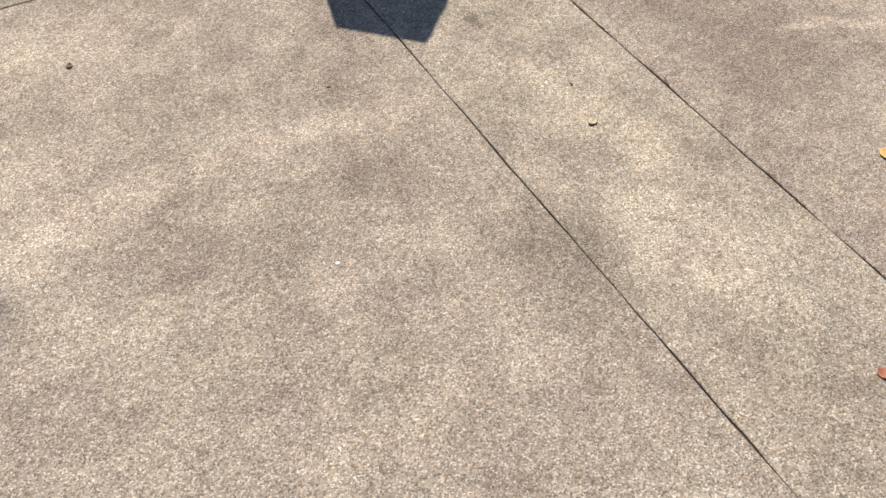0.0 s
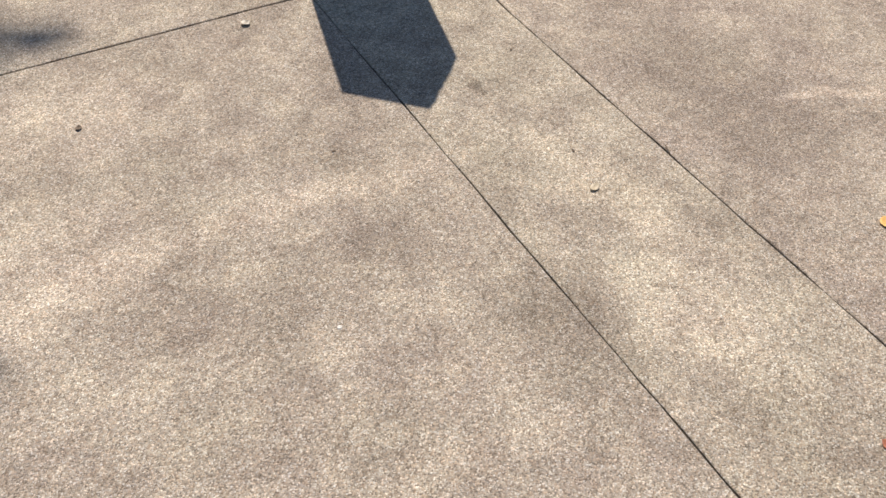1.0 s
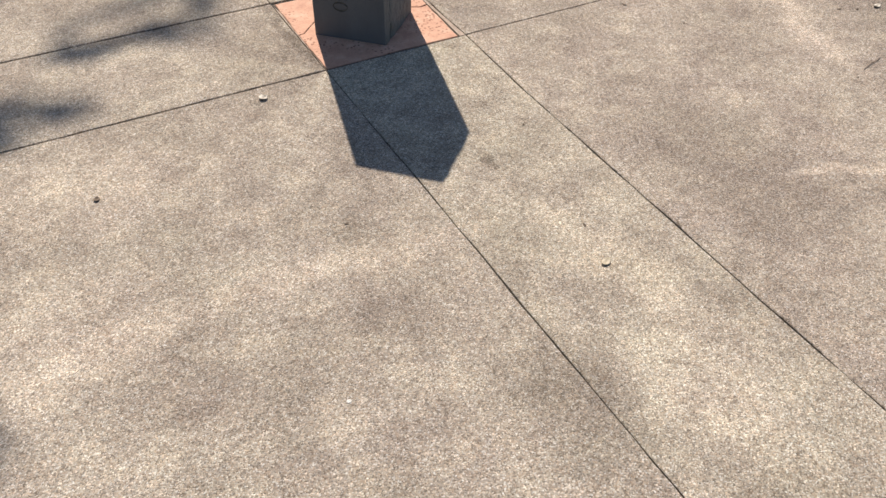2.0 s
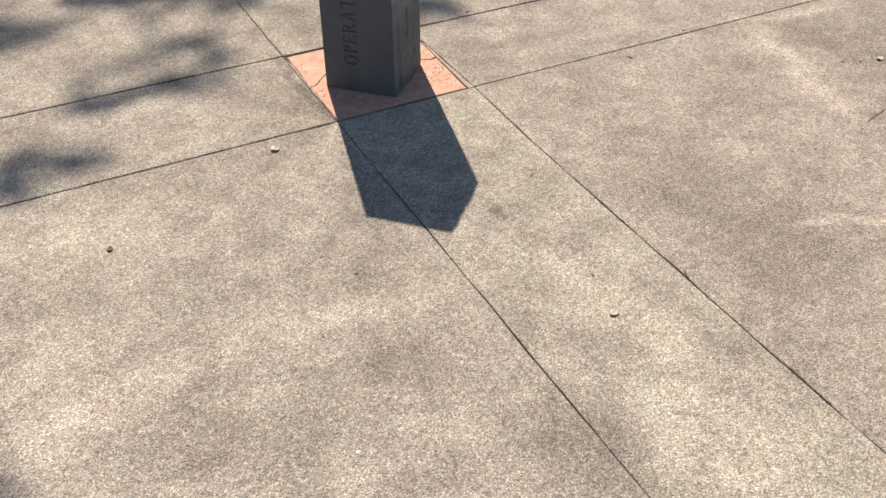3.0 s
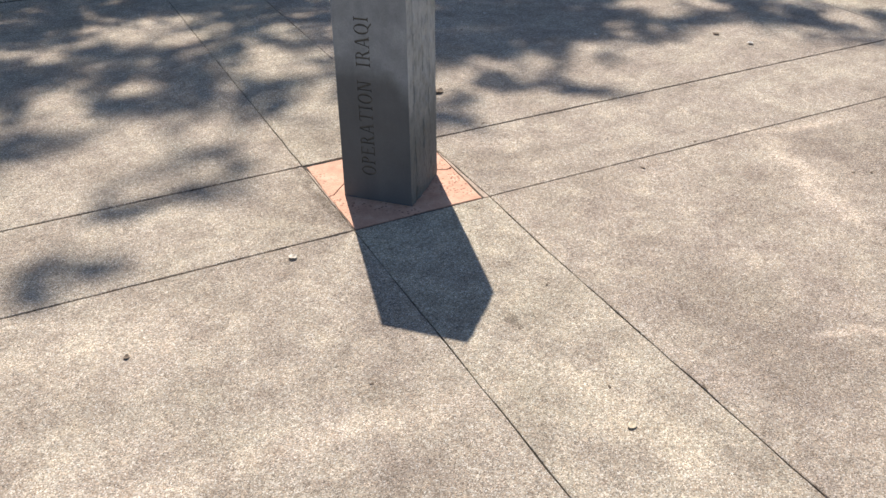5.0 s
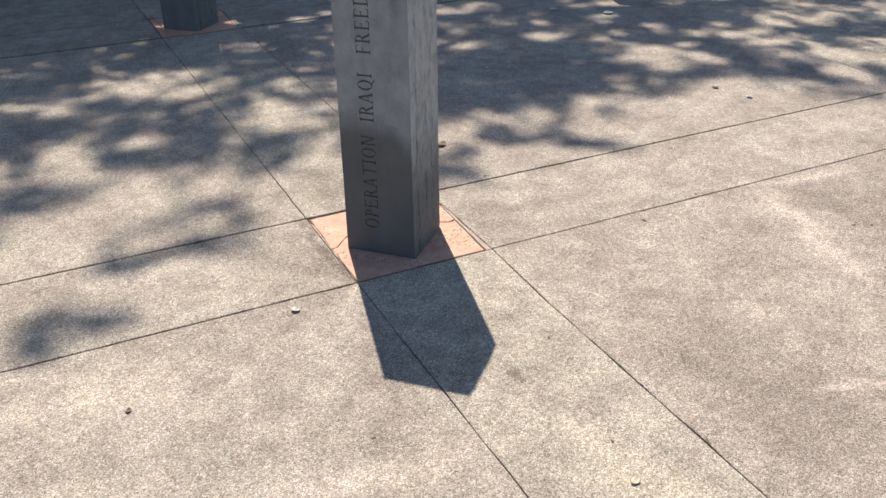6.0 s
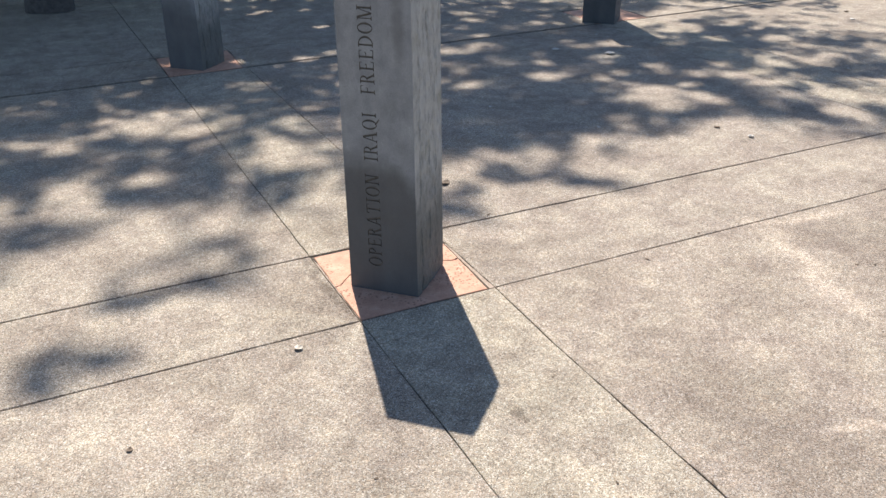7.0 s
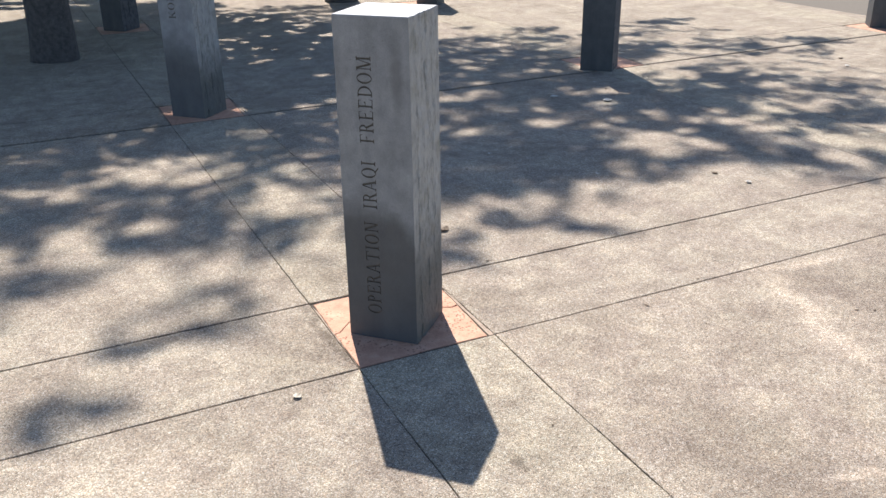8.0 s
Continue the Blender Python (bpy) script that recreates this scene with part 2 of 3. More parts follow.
leaf_pale = plain("pale_tan_leaf", (0.40, 0.34, 0.25), (0.68, 0.62, 0.51), 90.0, 0.85)
leaf_white = plain("bleached_pale_leaf", (0.55, 0.50, 0.42), (0.78, 0.74, 0.66), 120.0, 0.7)


# ---- builders ----
def mesh_of(name, verts, faces, mats, smooth=False, index=None):
    me = bpy.data.meshes.new(name)
    me.from_pydata([tuple(v) for v in verts], [], faces)
    for m in mats:
        me.materials.append(m)
    if index is not None:
        me.polygons.foreach_set("material_index", index)
    if smooth:
        me.polygons.foreach_set("use_smooth", [True] * len(faces))
    me.update()
    return me


def empty(name, m=None):
    ob = new(name)
    ob.empty_display_size = 0.2
    if m is not None:
        ob.matrix_world = m
    return ob


def part(name, me, parent, label=""):
    ob = new(name, me)
    ob.parent = parent
    return tagged(ob, label) if label else ob


def inset(ring, d):
    """An outline that runs anticlockwise, drawn in by d."""
    out, k = [], len(ring)
    for i in range(k):
        (ax, ay), (x, y), (bx, by) = ring[i - 1], ring[i], ring[(i + 1) % k]
        ux, uy, vx, vy = x - ax, y - ay, bx - x, by - y
        ul, vl = math.hypot(ux, uy), math.hypot(vx, vy)
        nx, ny = -uy / ul - vy / vl, ux / ul + vx / vl
        c = max(0.5, (nx * nx + ny * ny) / 2)
        out.append((x + nx / c * d, y + ny / c * d))
    return out


def prism(name, ring, z0, z1, mat, lip=0.0015):
    """A flat stone from its outline, with a small worn lip round the top."""
    k = len(ring)

    verts = [(x, y, z0) for x, y in ring] + [(x, y, z1 - lip) for x, y in ring] + [(x, y, z1) for x, y in inset(ring, lip * 1.6)]
    faces = [(i, (i + 1) % k, k + (i + 1) % k, k + i) for i in range(k)]
    faces += [(k + i, k + (i + 1) % k, 2 * k + (i + 1) % k, 2 * k + i) for i in range(k)]
    faces.append(tuple(range(2 * k, 3 * k)))
    return mesh_of(name, verts, faces, [mat])


def wavy_ring(corners, rng, step=0.06, amp=0.0016):
    """The outline of a slab, its sides slightly uneven."""
    ring = []
    for k in range(len(corners)):
        (ax, ay), (bx, by) = corners[k], corners[(k + 1) % len(corners)]
        n = max(2, int(math.hypot(bx - ax, by - ay) / step))
        for i in range(n):
            f = i / n
            w = 0.0 if i == 0 else rng.uniform(-amp, amp) - (rng.random() < 0.06) * 0.002
            nx, ny = (by - ay), -(bx - ax)
            l = math.hypot(nx, ny)
            ring.append((ax + (bx - ax) * f + nx / l * w, ay + (by - ay) * f + ny / l * w))
    return ring


# ---- ground ----
me = mesh_of("ground", [(-2000, -2000, -0.06), (2000, -2000, -0.06), (2000, 2000, -0.06), (-2000, 2000, -0.06)], [(0, 1, 2, 3)], [ground_mat])
tagged(new("ground", me), "dry grey ground reaching out to the horizon", "ground", kind="structure")
me = mesh_of("road", [(7.42, -60, -0.012), (13.5, -60, -0.012), (13.5, 60, -0.012), (7.42, 60, -0.012)], [(0, 1, 2, 3)], [asphalt])
tagged(new("road", me), "pale grey asphalt lane beside the concrete plaza", "road", kind="structure")

COLS = [(-3.42, -2.92), (0.0, 0.5), (3.33, 3.83), (6.70, 7.20)]
ROWS = [(-3.5, -2.98), (0.0, 0.532), (3.41, 3.95), (7.24, 7.78), (11.0, 11.53)]


# ---- stone post ----
POST, HIGH = 0.130, 1.115


def shaft_mesh(mats, front=None):
    """Square post: three rubbed sides and one quarry-split side with upright clefts."""
    verts, faces, index = [], [], []
    c = 0.004

    def quad(a, b, d, e, m):
        k = len(verts)
        verts.extend((a, b, d, e))
        faces.append((k, k + 1, k + 2, k + 3))
        index.append(m)
    h, z = POST, HIGH
    # rubbed sides with thin arrises
    run = [(-h, -h + c), (-h + c, -h), (h - c, -h)]
    run2 = [(h - c, h), (-h + c, h), (-h, h - c), (-h, -h + c)]
    for line in (run, run2):
        for (ax, ay), (bx, by) in zip(line, line[1:]):
            if front is None or ay != by or ay > 0:
                quad((ax, ay, 0), (bx, by, 0), (bx, by, z - 0.003), (ax, ay, z - 0.003), 0)
    for poly in front or ():
        faces.append(tuple(range(len(verts), len(verts) + len(poly))))
        verts.extend(poly)
        index.append(0)
    # split side
    nu, nz = 112, 170
    base = len(verts)
    for j in range(nz + 1):
        zz = (z - 0.003) * j / nz
        for i in range(nu + 1):
            u = -h + 2 * h * i / nu
            edge = min(1.0, (h - abs(u)) / 0.030)
            d = 0.0025 * noise.noise(Vector((u * 18, zz * 6, 3.1))) + 0.0030 * noise.noise(Vector((u * 55, zz * 26, 7.7))) + 0.0026 * noise.noise(Vector((u * 140, zz * 90, 1.7)))
            for q, (uc, w) in enumerate(((-0.086, 0.0026), (-0.004, 0.0031), (0.058, 0.0022))):
                path = uc + 0.013 * noise.noise(Vector((zz * 5, q * 9.1, 0.0))) + 0.008 * noise.noise(Vector((zz * 21, q * 5.3, 2.0)))
                openness = max(0.0, noise.noise(Vector((zz * 13.0, q * 3.7 + 1.2, 5.5))) + (0.14, 0.12, -0.05)[q])
                d -= 0.034 * min(1.0, openness * 3.4) * math.exp(-((u - path) / w) ** 2)
            x = h - 0.001 + d * edge - 0.003 * (1 - edge) * (0.5 + 0.5 * noise.noise(Vector((zz * 22, u * 10, 9)))) + 0.002 * edge * noise.noise(Vector((u * 34, zz * 26, 12.5)))
            y = u
            if i == 0:
                x, y = h - c, -h
            elif i == nu:
                x, y = h - c, h
            verts.append((x, y, zz))
    for j in range(nz):
        for i in range(nu):
            a = base + j * (nu + 1) + i
            faces.append((a, a + 1, a + nu + 2, a + nu + 1))
            index.append(1)
    # top: the rim follows the sides, with a worn lip
    rim = [(-h, -h + c), (-h + c, -h), (h - c, -h)] + [verts[base + nz * (nu + 1) + i][:2] for i in range(1, nu)] + [(h - c, h), (-h + c, h), (-h, h - c)]
    k = len(verts)
    verts.extend((x, y, z - 0.003) for x, y in rim)
    verts.extend((x * 0.985, y * 0.985, z) for x, y in rim)
    r = len(rim)
    for i in range(r):
        faces.append((k + i, k + (i + 1) % r, k + r + (i + 1) % r, k + r + i))
        index.append(0)
    faces.append(tuple(range(k + r, k + 2 * r)))
    index.append(2)
    me = mesh_of("shaft", verts, faces, mats, index=index)
    smooth = [m == 1 for m in index]
    me.polygons.foreach_set("use_smooth", smooth)
    return me


STEM, HAIR = 0.112, 0.045


def box(x0, y0, x1, y1):
    return [(x0, y0), (x1, y0), (x1, y1), (x0, y1)]


def foot(x, y, w, up=1):
    """A bracketed serif under (up 1) or over (up -1) a stem that is w wide and centred on x."""
    return [[(x - w / 2 - 0.10, y), (x + w / 2 + 0.10, y), (x + w / 2 + 0.09, y + 0.03 * up), (x + w / 2, y + 0.085 * up), (x - w / 2, y + 0.085 * up), (x - w / 2 - 0.09, y + 0.03 * up)][::up]]


def stem(x, w=STEM, low=True, high=True):
    out = [box(x - w / 2, 0.0, x + w / 2, 1.0)]
    return out + (foot(x, 0.0, w) if low else []) + (foot(x, 1.0, w, -1) if high else [])


def bar(x0, x1, y, tip=0.0):
    """A hairline across, with a pointed serif of that length at its end, down or up."""
    out = [box(x0, y, x1, y + HAIR)]
    if tip > 0:
        out.append([(x1 - 0.05, y + HAIR), (x1, y + HAIR), (x1 + 0.02, y + HAIR + tip), (x1 - 0.01, y + HAIR + tip)])
    elif tip < 0:
        out.append([(x1 - 0.01, y + tip), (x1 + 0.02, y + tip), (x1, y), (x1 - 0.05, y)])
    return out


def slant(x0, x1, w, y0=0.0, y1=1.0):
    """A slanted stroke from x0 at y0 to x1 at y1."""
    return [[(x0 - w / 2, y0), (x0 + w / 2, y0), (x1 + w / 2, y1), (x1 - w / 2, y1)]]


def bowl(x, y, rx, ry, thick, a0, a1, n=12):
    """An arc of a swelling ring, thick at its sides and fine above and below."""
    out = []
    for k in range(n):
        a, b = (radians(a0 + (a1 - a0) * (k + d) / n) for d in (0, 1))
        ix, iy = rx - thick, ry - HAIR
        out.append([(x + ix * math.cos(a), y + iy * math.sin(a)), (x + rx * math.cos(a), y + ry * math.sin(a)),
                    (x + rx * math.cos(b), y + ry * math.sin(b)), (x + ix * math.cos(b), y + iy * math.sin(b))])
    return out


def glyph(letter):
    """The strokes of one Roman capital, one unit high, and its width."""
    ring = bowl(0.35, 0.5, 0.35, 0.52, 0.13, 0, 360, 24)
    upper = stem(0.16) + bowl(0.22, 0.74, 0.32, 0.26, 0.12, -90, 90)
    if letter == "O":
        return ring, 0.70
    if letter == "Q":
        return ring + [[(0.34, 0.06), (0.44, 0.10), (0.80, -0.20), (0.66, -0.20)]], 0.70
    if letter == "P":
        return upper, 0.54
    if letter == "R":
        return upper + slant(0.61, 0.35, 0.14, 0.0, 0.52) + foot(0.62, 0.0, 0.08), 0.70
    if letter == "E":
        return stem(0.16) + bar(0.16, 0.56, 0.95, -0.14) + bar(0.16, 0.44, 0.49, 0.08) + bar(0.16, 0.60, 0.0, 0.16), 0.62
    if letter == "F":
        return stem(0.16) + bar(0.16, 0.56, 0.95, -0.14) + bar(0.16, 0.44, 0.49, 0.08), 0.56
    if letter == "D":
        return stem(0.16) + bowl(0.20, 0.5, 0.52, 0.5, 0.13, -90, 90, 16), 0.72
    if letter == "I":
        return stem(0.16), 0.32
    if letter == "T":
        left = [[(x, y) for x, y in ((0.0, 0.80), (0.03, 0.80), (0.07, 0.95), (0.02, 0.95))]]
        return stem(0.34, high=False) + bar(0.02, 0.66, 0.95, -0.15) + left, 0.68
    if letter == "A":
        return slant(0.09, 0.33, 0.055) + slant(0.62, 0.36, 0.14) + [box(0.19, 0.30, 0.52, 0.345)] + foot(0.09, 0.0, 0.04) + foot(0.62, 0.0, 0.10), 0.74
    if letter == "N":
        return stem(0.13, 0.055) + slant(0.60, 0.17, 0.14) + stem(0.62, 0.055, low=False), 0.74
    if letter == "M":
        return stem(0.12, 0.055) + slant(0.44, 0.17, 0.13) + slant(0.44, 0.72, 0.05) + stem(0.76, 0.12), 0.92
    return stem(0.16) + slant(0.24, 0.56, 0.055, 0.42, 1.0) + slant(0.62, 0.34, 0.14, 0.0, 0.56) + foot(0.62, 0.0, 0.08) + foot(0.56, 1.0, 0.05, -1), 0.72


def strokes(text, z0, z1, top, base):
    """Letters that run up the smooth side, from z0 to z1; top and base are the caps' ends across the side."""
    rings, pen = [], 0.0
    for letter in text:
        own, wide = glyph(letter)
        rings += [[(x + pen, y) for x, y in ring] for ring in own]
        pen += wide + 0.13
    pen -= 0.13
    return [[(base + y * (top - base), z0 + x / pen * (z1 - z0)) for x, y in ring] for ring in rings]


def carved_side(words, stone):
    """The smooth side with its letters cut in: the pierced face, and the sunken walls and floors of the letters."""
    h, c, z = POST, 0.004, HIGH - 0.003
    x0, x1, y0, y1 = -h + c, h - c, -h, -h + 0.012
    verts = [(x, y, k) for k in (0.0, z) for x, y in ((x0, y0), (x1, y0), (x1, y1), (x0, y1))]
    panel = new("panel", mesh_of("panel", verts, [(3, 2, 1, 0), (4, 5, 6, 7), (0, 1, 5, 4), (1, 2, 6, 5), (2, 3, 7, 6), (3, 0, 4, 7)], [stone, letter_black]))
    verts, faces = [], []
    for word in words:
        for q, ring in enumerate(strokes(*word, -0.0525, -0.003)):
            k, n = len(verts), len(ring)
            area = sum(ax * bz - bx * az for (ax, az), (bx, bz) in zip(ring, ring[1:] + ring[:1]))
            ring = ring if area > 0 else ring[::-1]
            deep = -h + 0.0026 + 0.00009 * (q % 7)
            verts += [(x, -h - 0.002 - 0.00007 * (q % 5), zz) for x, zz in ring] + [(x, deep, zz) for x, zz in ring]
            faces += [tuple(range(k, k + n)), tuple(range(k + 2 * n - 1, k + n - 1, -1))]
            faces += [(k + (i + 1) % n, k + i, k + n + i, k + n + (i + 1) % n) for i in range(n)]
    tool = new("chisel", mesh_of("chisel", verts, faces, [letter_black]))
    cut = panel.modifiers.new("cut", "BOOLEAN")
    cut.object, cut.operation, cut.solver, cut.use_self, cut.material_mode = tool, "DIFFERENCE", "EXACT", True, "TRANSFER"
    me = bpy.data.meshes.new_from_object(panel.evaluated_get(bpy.context.evaluated_depsgraph_get()))
    kept = {True: [], False: []}
    for p in me.polygons:
        black = me.materials[p.material_index] == letter_black
        if black or p.normal.y < -0.99:
            kept[black].append([tuple(me.vertices[i].co) for i in p.vertices])
    for ob in (panel, tool):
        bpy.data.objects.remove(ob)
    letters, lf = [], []
    for poly in kept[True]:
        lf.append(tuple(range(len(letters), len(letters) + len(poly))))
        letters += poly
    return kept[False], mesh_of("inscription", letters, lf, [letter_black])


PLAIN_SHAFT = shaft_mesh([honed, split, bright_top])
DARK_SHAFT = shaft_mesh([charcoal, charcoal_split, bright_top])


def stone_post(x, y, words, label, stone=None, shaft=None, turn=-45.5):
    post = empty("stone_post", pose(x, y, 0.0, 0, 0, turn))
    tagged(post, label, "memorial post", "memorial posts on the plaza")
    if words:
        front, letters = carved_side(words, stone)
        part("shaft", shaft_mesh([stone, split, bright_top], front), post)
        part("inscription", letters, post, "dark engraved Roman capitals reading upward")
    else:
        part("shaft", shaft, post)
    return post


FULL = [("OPERATION", 0.098, 0.440), ("IRAQI", 0.487, 0.652), ("FREEDOM", 0.712, 0.992)]
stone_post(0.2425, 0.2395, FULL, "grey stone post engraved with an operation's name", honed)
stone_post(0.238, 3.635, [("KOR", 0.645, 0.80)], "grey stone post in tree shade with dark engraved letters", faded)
for x, y, label, shaft, turn in ((3.43, 3.50, "shade-darkened stone post at the edge of dappled shade", DARK_SHAFT, -45.5), (7.00, 3.74, "charcoal stone post near the asphalt lane", DARK_SHAFT, -40),
                                 (3.79, 7.47, "grey stone post standing in full sun", PLAIN_SHAFT, -45.5), (0.24, 7.5, "shade-darkened stone post in deep tree shade", DARK_SHAFT, -45.5)):
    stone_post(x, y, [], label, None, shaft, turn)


def flagstone_inlay(x, y):
    """Salmon stone in three broken pieces round the foot of a post, bedded in grey mortar that shows along two sides."""
    rng = random.Random(int(x * 100) + int(y * 10))
    inlay = empty("flagstone_inlay", pose(x, y, 0))
    tagged(inlay, "salmon sandstone inlay in broken pieces round a stone post", "paving inlay", "salmon inlays under the posts")
    bed = wavy_ring([(0.001, 0.0), (0.5125, 0.0), (0.5135, 0.532), (0.001, 0.532)], rng, 0.03, 0.002)
    part("mortar_bed", prism("mortar_bed", bed, -0.020, -0.0055, dirt), inlay, "dark gritty bed under the stones")
    for strip in ([(0.492, 0.002), (0.5125, 0.001), (0.5132, 0.40), (0.5075, 0.40)], [(0.001, 0.03), (0.0035, 0.03), (0.0085, 0.46), (0.002, 0.50)]):
        part("mortar_strip", prism("mortar_strip", wavy_ring(strip, rng, 0.03, 0.0012), -0.011, -0.0015, mortar, 0.0008), inlay, "rough pale mortar")
    g = 0.0016
    crack = [(0.006, 0.262), (0.027, 0.265), (0.060, 0.300), (0.090, 0.329), (0.25, 0.345), (0.40, 0.300), (0.445, 0.272), (0.471, 0.259), (0.501, 0.266)]
    pieces = [
        [(0.005, 0.004), (0.30, 0.007), (0.488, 0.004)] + crack[::-1],
        crack[:5] + [(0.26, 0.525), (0.011, 0.522)],
        crack[4:] + [(0.5105, 0.525), (0.26, 0.525)],
    ]
    for ring in pieces:
        fine = []
        for (ax, ay), (bx, by) in zip(ring, ring[1:] + ring[:1]):
            n = max(2, int(math.hypot(bx - ax, by - ay) / 0.03))
            for i in range(n):
                f = i / n
                fine.append((ax + (bx - ax) * f + (rng.uniform(-g, g) if i else 0), ay + (by - ay) * f + (rng.uniform(-g, g) if i else 0)))
        fine = inset(fine, 0.0022)
        part("flagstone", prism("flagstone", fine, -0.018, rng.uniform(-0.002, 0.0005), salmon), inlay)


for cx, row in ((0, 0), (0, 3.41), (3.33, 3.41), (6.70, 3.41), (3.33, 7.24), (0, 7.24)):
    flagstone_inlay(cx, row)


# ---- fallen leaves and bits ----
def fallen_leaf(x, y, length, width, turn, curl, mat, label, name="fallen_leaf", lift=0.0):
    """A dry leaf, curled up along its length and at its sides."""
    rng = random.Random(int((x + 9) * 1000))
    verts, faces = [], []
    nu, nv = 8, 4
    for i in range(nu + 1):
        f = i / nu
        half = width / 2 * math.sin(math.pi * min(1, 0.06 + 0.94 * f)) ** 0.7
        for j in range(nv + 1):
            s = -1 + 2 * j / nv
            verts.append(((f - 0.5) * length * (1 - 0.25 * curl), s * half, 0.001 + lift + curl * (0.55 * length * (f - 0.5) ** 2 * 2 + 0.5 * half * s * s) + rng.uniform(-1, 1) * 0.04 * width))
    for i in range(nu):
        for j in range(nv):
            a = i * (nv + 1) + j
            faces.append((a, a + 1, a + nv + 2, a + nv + 1))
    me = mesh_of(name, verts, faces, [mat], smooth=True)
    ob = new(name, me)
    low = min(v.co.z for v in me.vertices)
    for v in me.vertices:
        v.co.z -= low - 0.0005
    mod = ob.modifiers.new("thickness", "SOLIDIFY")
    mod.thickness = 0.0012
    mod.offset = 1
    ob.matrix_world = pose(x, y, 0.0, 0, 0, turn)
    return tagged(ob, label, "leaf", "dry leaves on the plaza")


fallen_leaf(-0.236, -0.074, 0.032, 0.028, 30, 0.80, leaf_pale, "small bleached curled leaf lying on concrete")
fallen_leaf(-0.791, -0.347, 0.024, 0.016, 70, 0.70, leaf_brown, "small dark brown crumpled leaf on concrete")
fallen_leaf(0.256, -1.174, 0.034, 0.020, 25, 0.6, leaf_tan, "curled tan leaf lying on the concrete strip")
fallen_leaf(2.412, 1, 0.034, 0.039, 10, 0.50, leaf_brown, "crumpled brown leaf on sunlit concrete")
fallen_leaf(2.46, 0.801, 0.040, 0.030, 50, 1.0, leaf_white, "bleached curled leaf on sunlit concrete")
fallen_leaf(0.784, 0.954, 0.065, 0.039, 40, 0.66, leaf_brown, "dark curled leaf lying beside the stone post")
fallen_leaf(0.786, -1.6, 0.045, 0.030, 60, 0.44, leaf_orange, "yellow orange dry leaf on grey concrete")
fallen_leaf(0.318, -2.025, 0.030, 0.024, 100, 0.50, leaf_red, "reddish brown dry leaf on the concrete strip")
fallen_leaf(5.384, 2.805, 0.056, 0.040, 20, 0.50, leaf_brown, "brown curled leaf on sunlit concrete")
fallen_leaf(5.193, 2.574, 0.050, 0.036, 70, 0.55, leaf_white, "pale curled leaf on sunlit concrete")
fallen_leaf(2.576, 2.841, 0.065, 0.052, 70, 0.55, leaf_white, "pale curled leaf in dappled shade")
fallen_leaf(2.841, 2.561, 0.078, 0.065, 70, 0.55, leaf_white, "pale curled leaf in dappled shade")
for x, y, size, turn in ((-0.245, -0.745, 0.012, 10), (0.395, -0.567, 0.012, 50), (0.291, -1.032, 0.012, 80), (1.126, -0.071, 0.022, 110),
                         (0.793, 0.562, 0.018, 0), (1.45, 0.02, 0.016, 0), (1.787, -0.457, 0.016, 150), (1.845, -0.49, 0.014, 20), (1.48, -0.83, 0.010, 20), (1.225, -0.285, 0.012, 20)):
    fallen_leaf(x, y, size, size * 0.55, turn, 0.8, leaf_brown, "tiny dark leaf crumb on concrete", "leaf_crumb")
for x, y, size, turn in ((0.024, -0.513, 0.017, 10), (0.012, -0.11, 0.012, 60), (0.022, -0.19, 0.011, 20), (0.344, -1.026, 0.010, 0), (0.010, -0.235, 0.009, 90)):
    fallen_leaf(x, y, size, size * 0.6, turn, 0.4, leaf_pale, "tiny pale leaf crumb beside a joint", "leaf_crumb")
fallen_leaf(-0.467, -1.277, 0.012, 0.009, 0, 0.33, leaf_white, "tiny white chip lying on concrete", "leaf_crumb")


def dry_twig(x, y, turn, length):
    """A thin forked twig lying flat."""
    curve = bpy.data.curves.new("twig", "CURVE")
    curve.dimensions, curve.bevel_depth, curve.bevel_resolution = "3D", 0.0013, 1
    for pts in (((0, 0, 0.002), (0.4, 0.03, 0.004), (0.7, 0.0, 0.003), (1, 0.04, 0.002)), ((0.45, 0.03, 0.004), (0.58, 0.09, 0.004), (0.66, 0.15, 0.002))):
        line = curve.splines.new("POLY")
        line.points.add(len(pts) - 1)
        for p, (a, b, c) in zip(line.points, pts):
            p.co = (a * length, b * length, c, 1)
    ob = new("dry_twig", curve)
    me = bpy.data.meshes.new_from_object(ob.evaluated_get(bpy.context.evaluated_depsgraph_get()))
    bpy.data.objects.remove(ob)
    me.materials.clear()
    me.materials.append(leaf_brown)
    twig = new("dry_twig", me)
    twig.matrix_world = pose(x, y, 0.0005, 0, 0, turn)
    return tagged(twig, "thin forked dry twig lying on concrete", "twig")


fallen_leaf(1.925, -0.505, 0.040, 0.020, 10, 0.8, leaf_pale, "curled two-toned dry leaf on concrete")
dry_twig(1.537, -0.804, 14, 0.11)
dry_twig(0.50, -1.16, 70, 0.035)
crumbs = random.Random(77)
for k in range(26):
    x, y = crumbs.uniform(1.2, 5.2), crumbs.uniform(1.2, 4.6)
    size = crumbs.uniform(0.012, 0.028)
    pale = crumbs.random() < 0.65
    fallen_leaf(x, y, size, size * 0.6, crumbs.uniform(0, 180), 0.8, leaf_white if pale else leaf_brown,
                "tiny pale leaf crumb in dappled shade" if pale else "tiny brown leaf crumb in dappled shade", "leaf_crumb")


# ---- shade trees ----
LEAN = Vector((SUN.x / SUN.z, SUN.y / SUN.z))


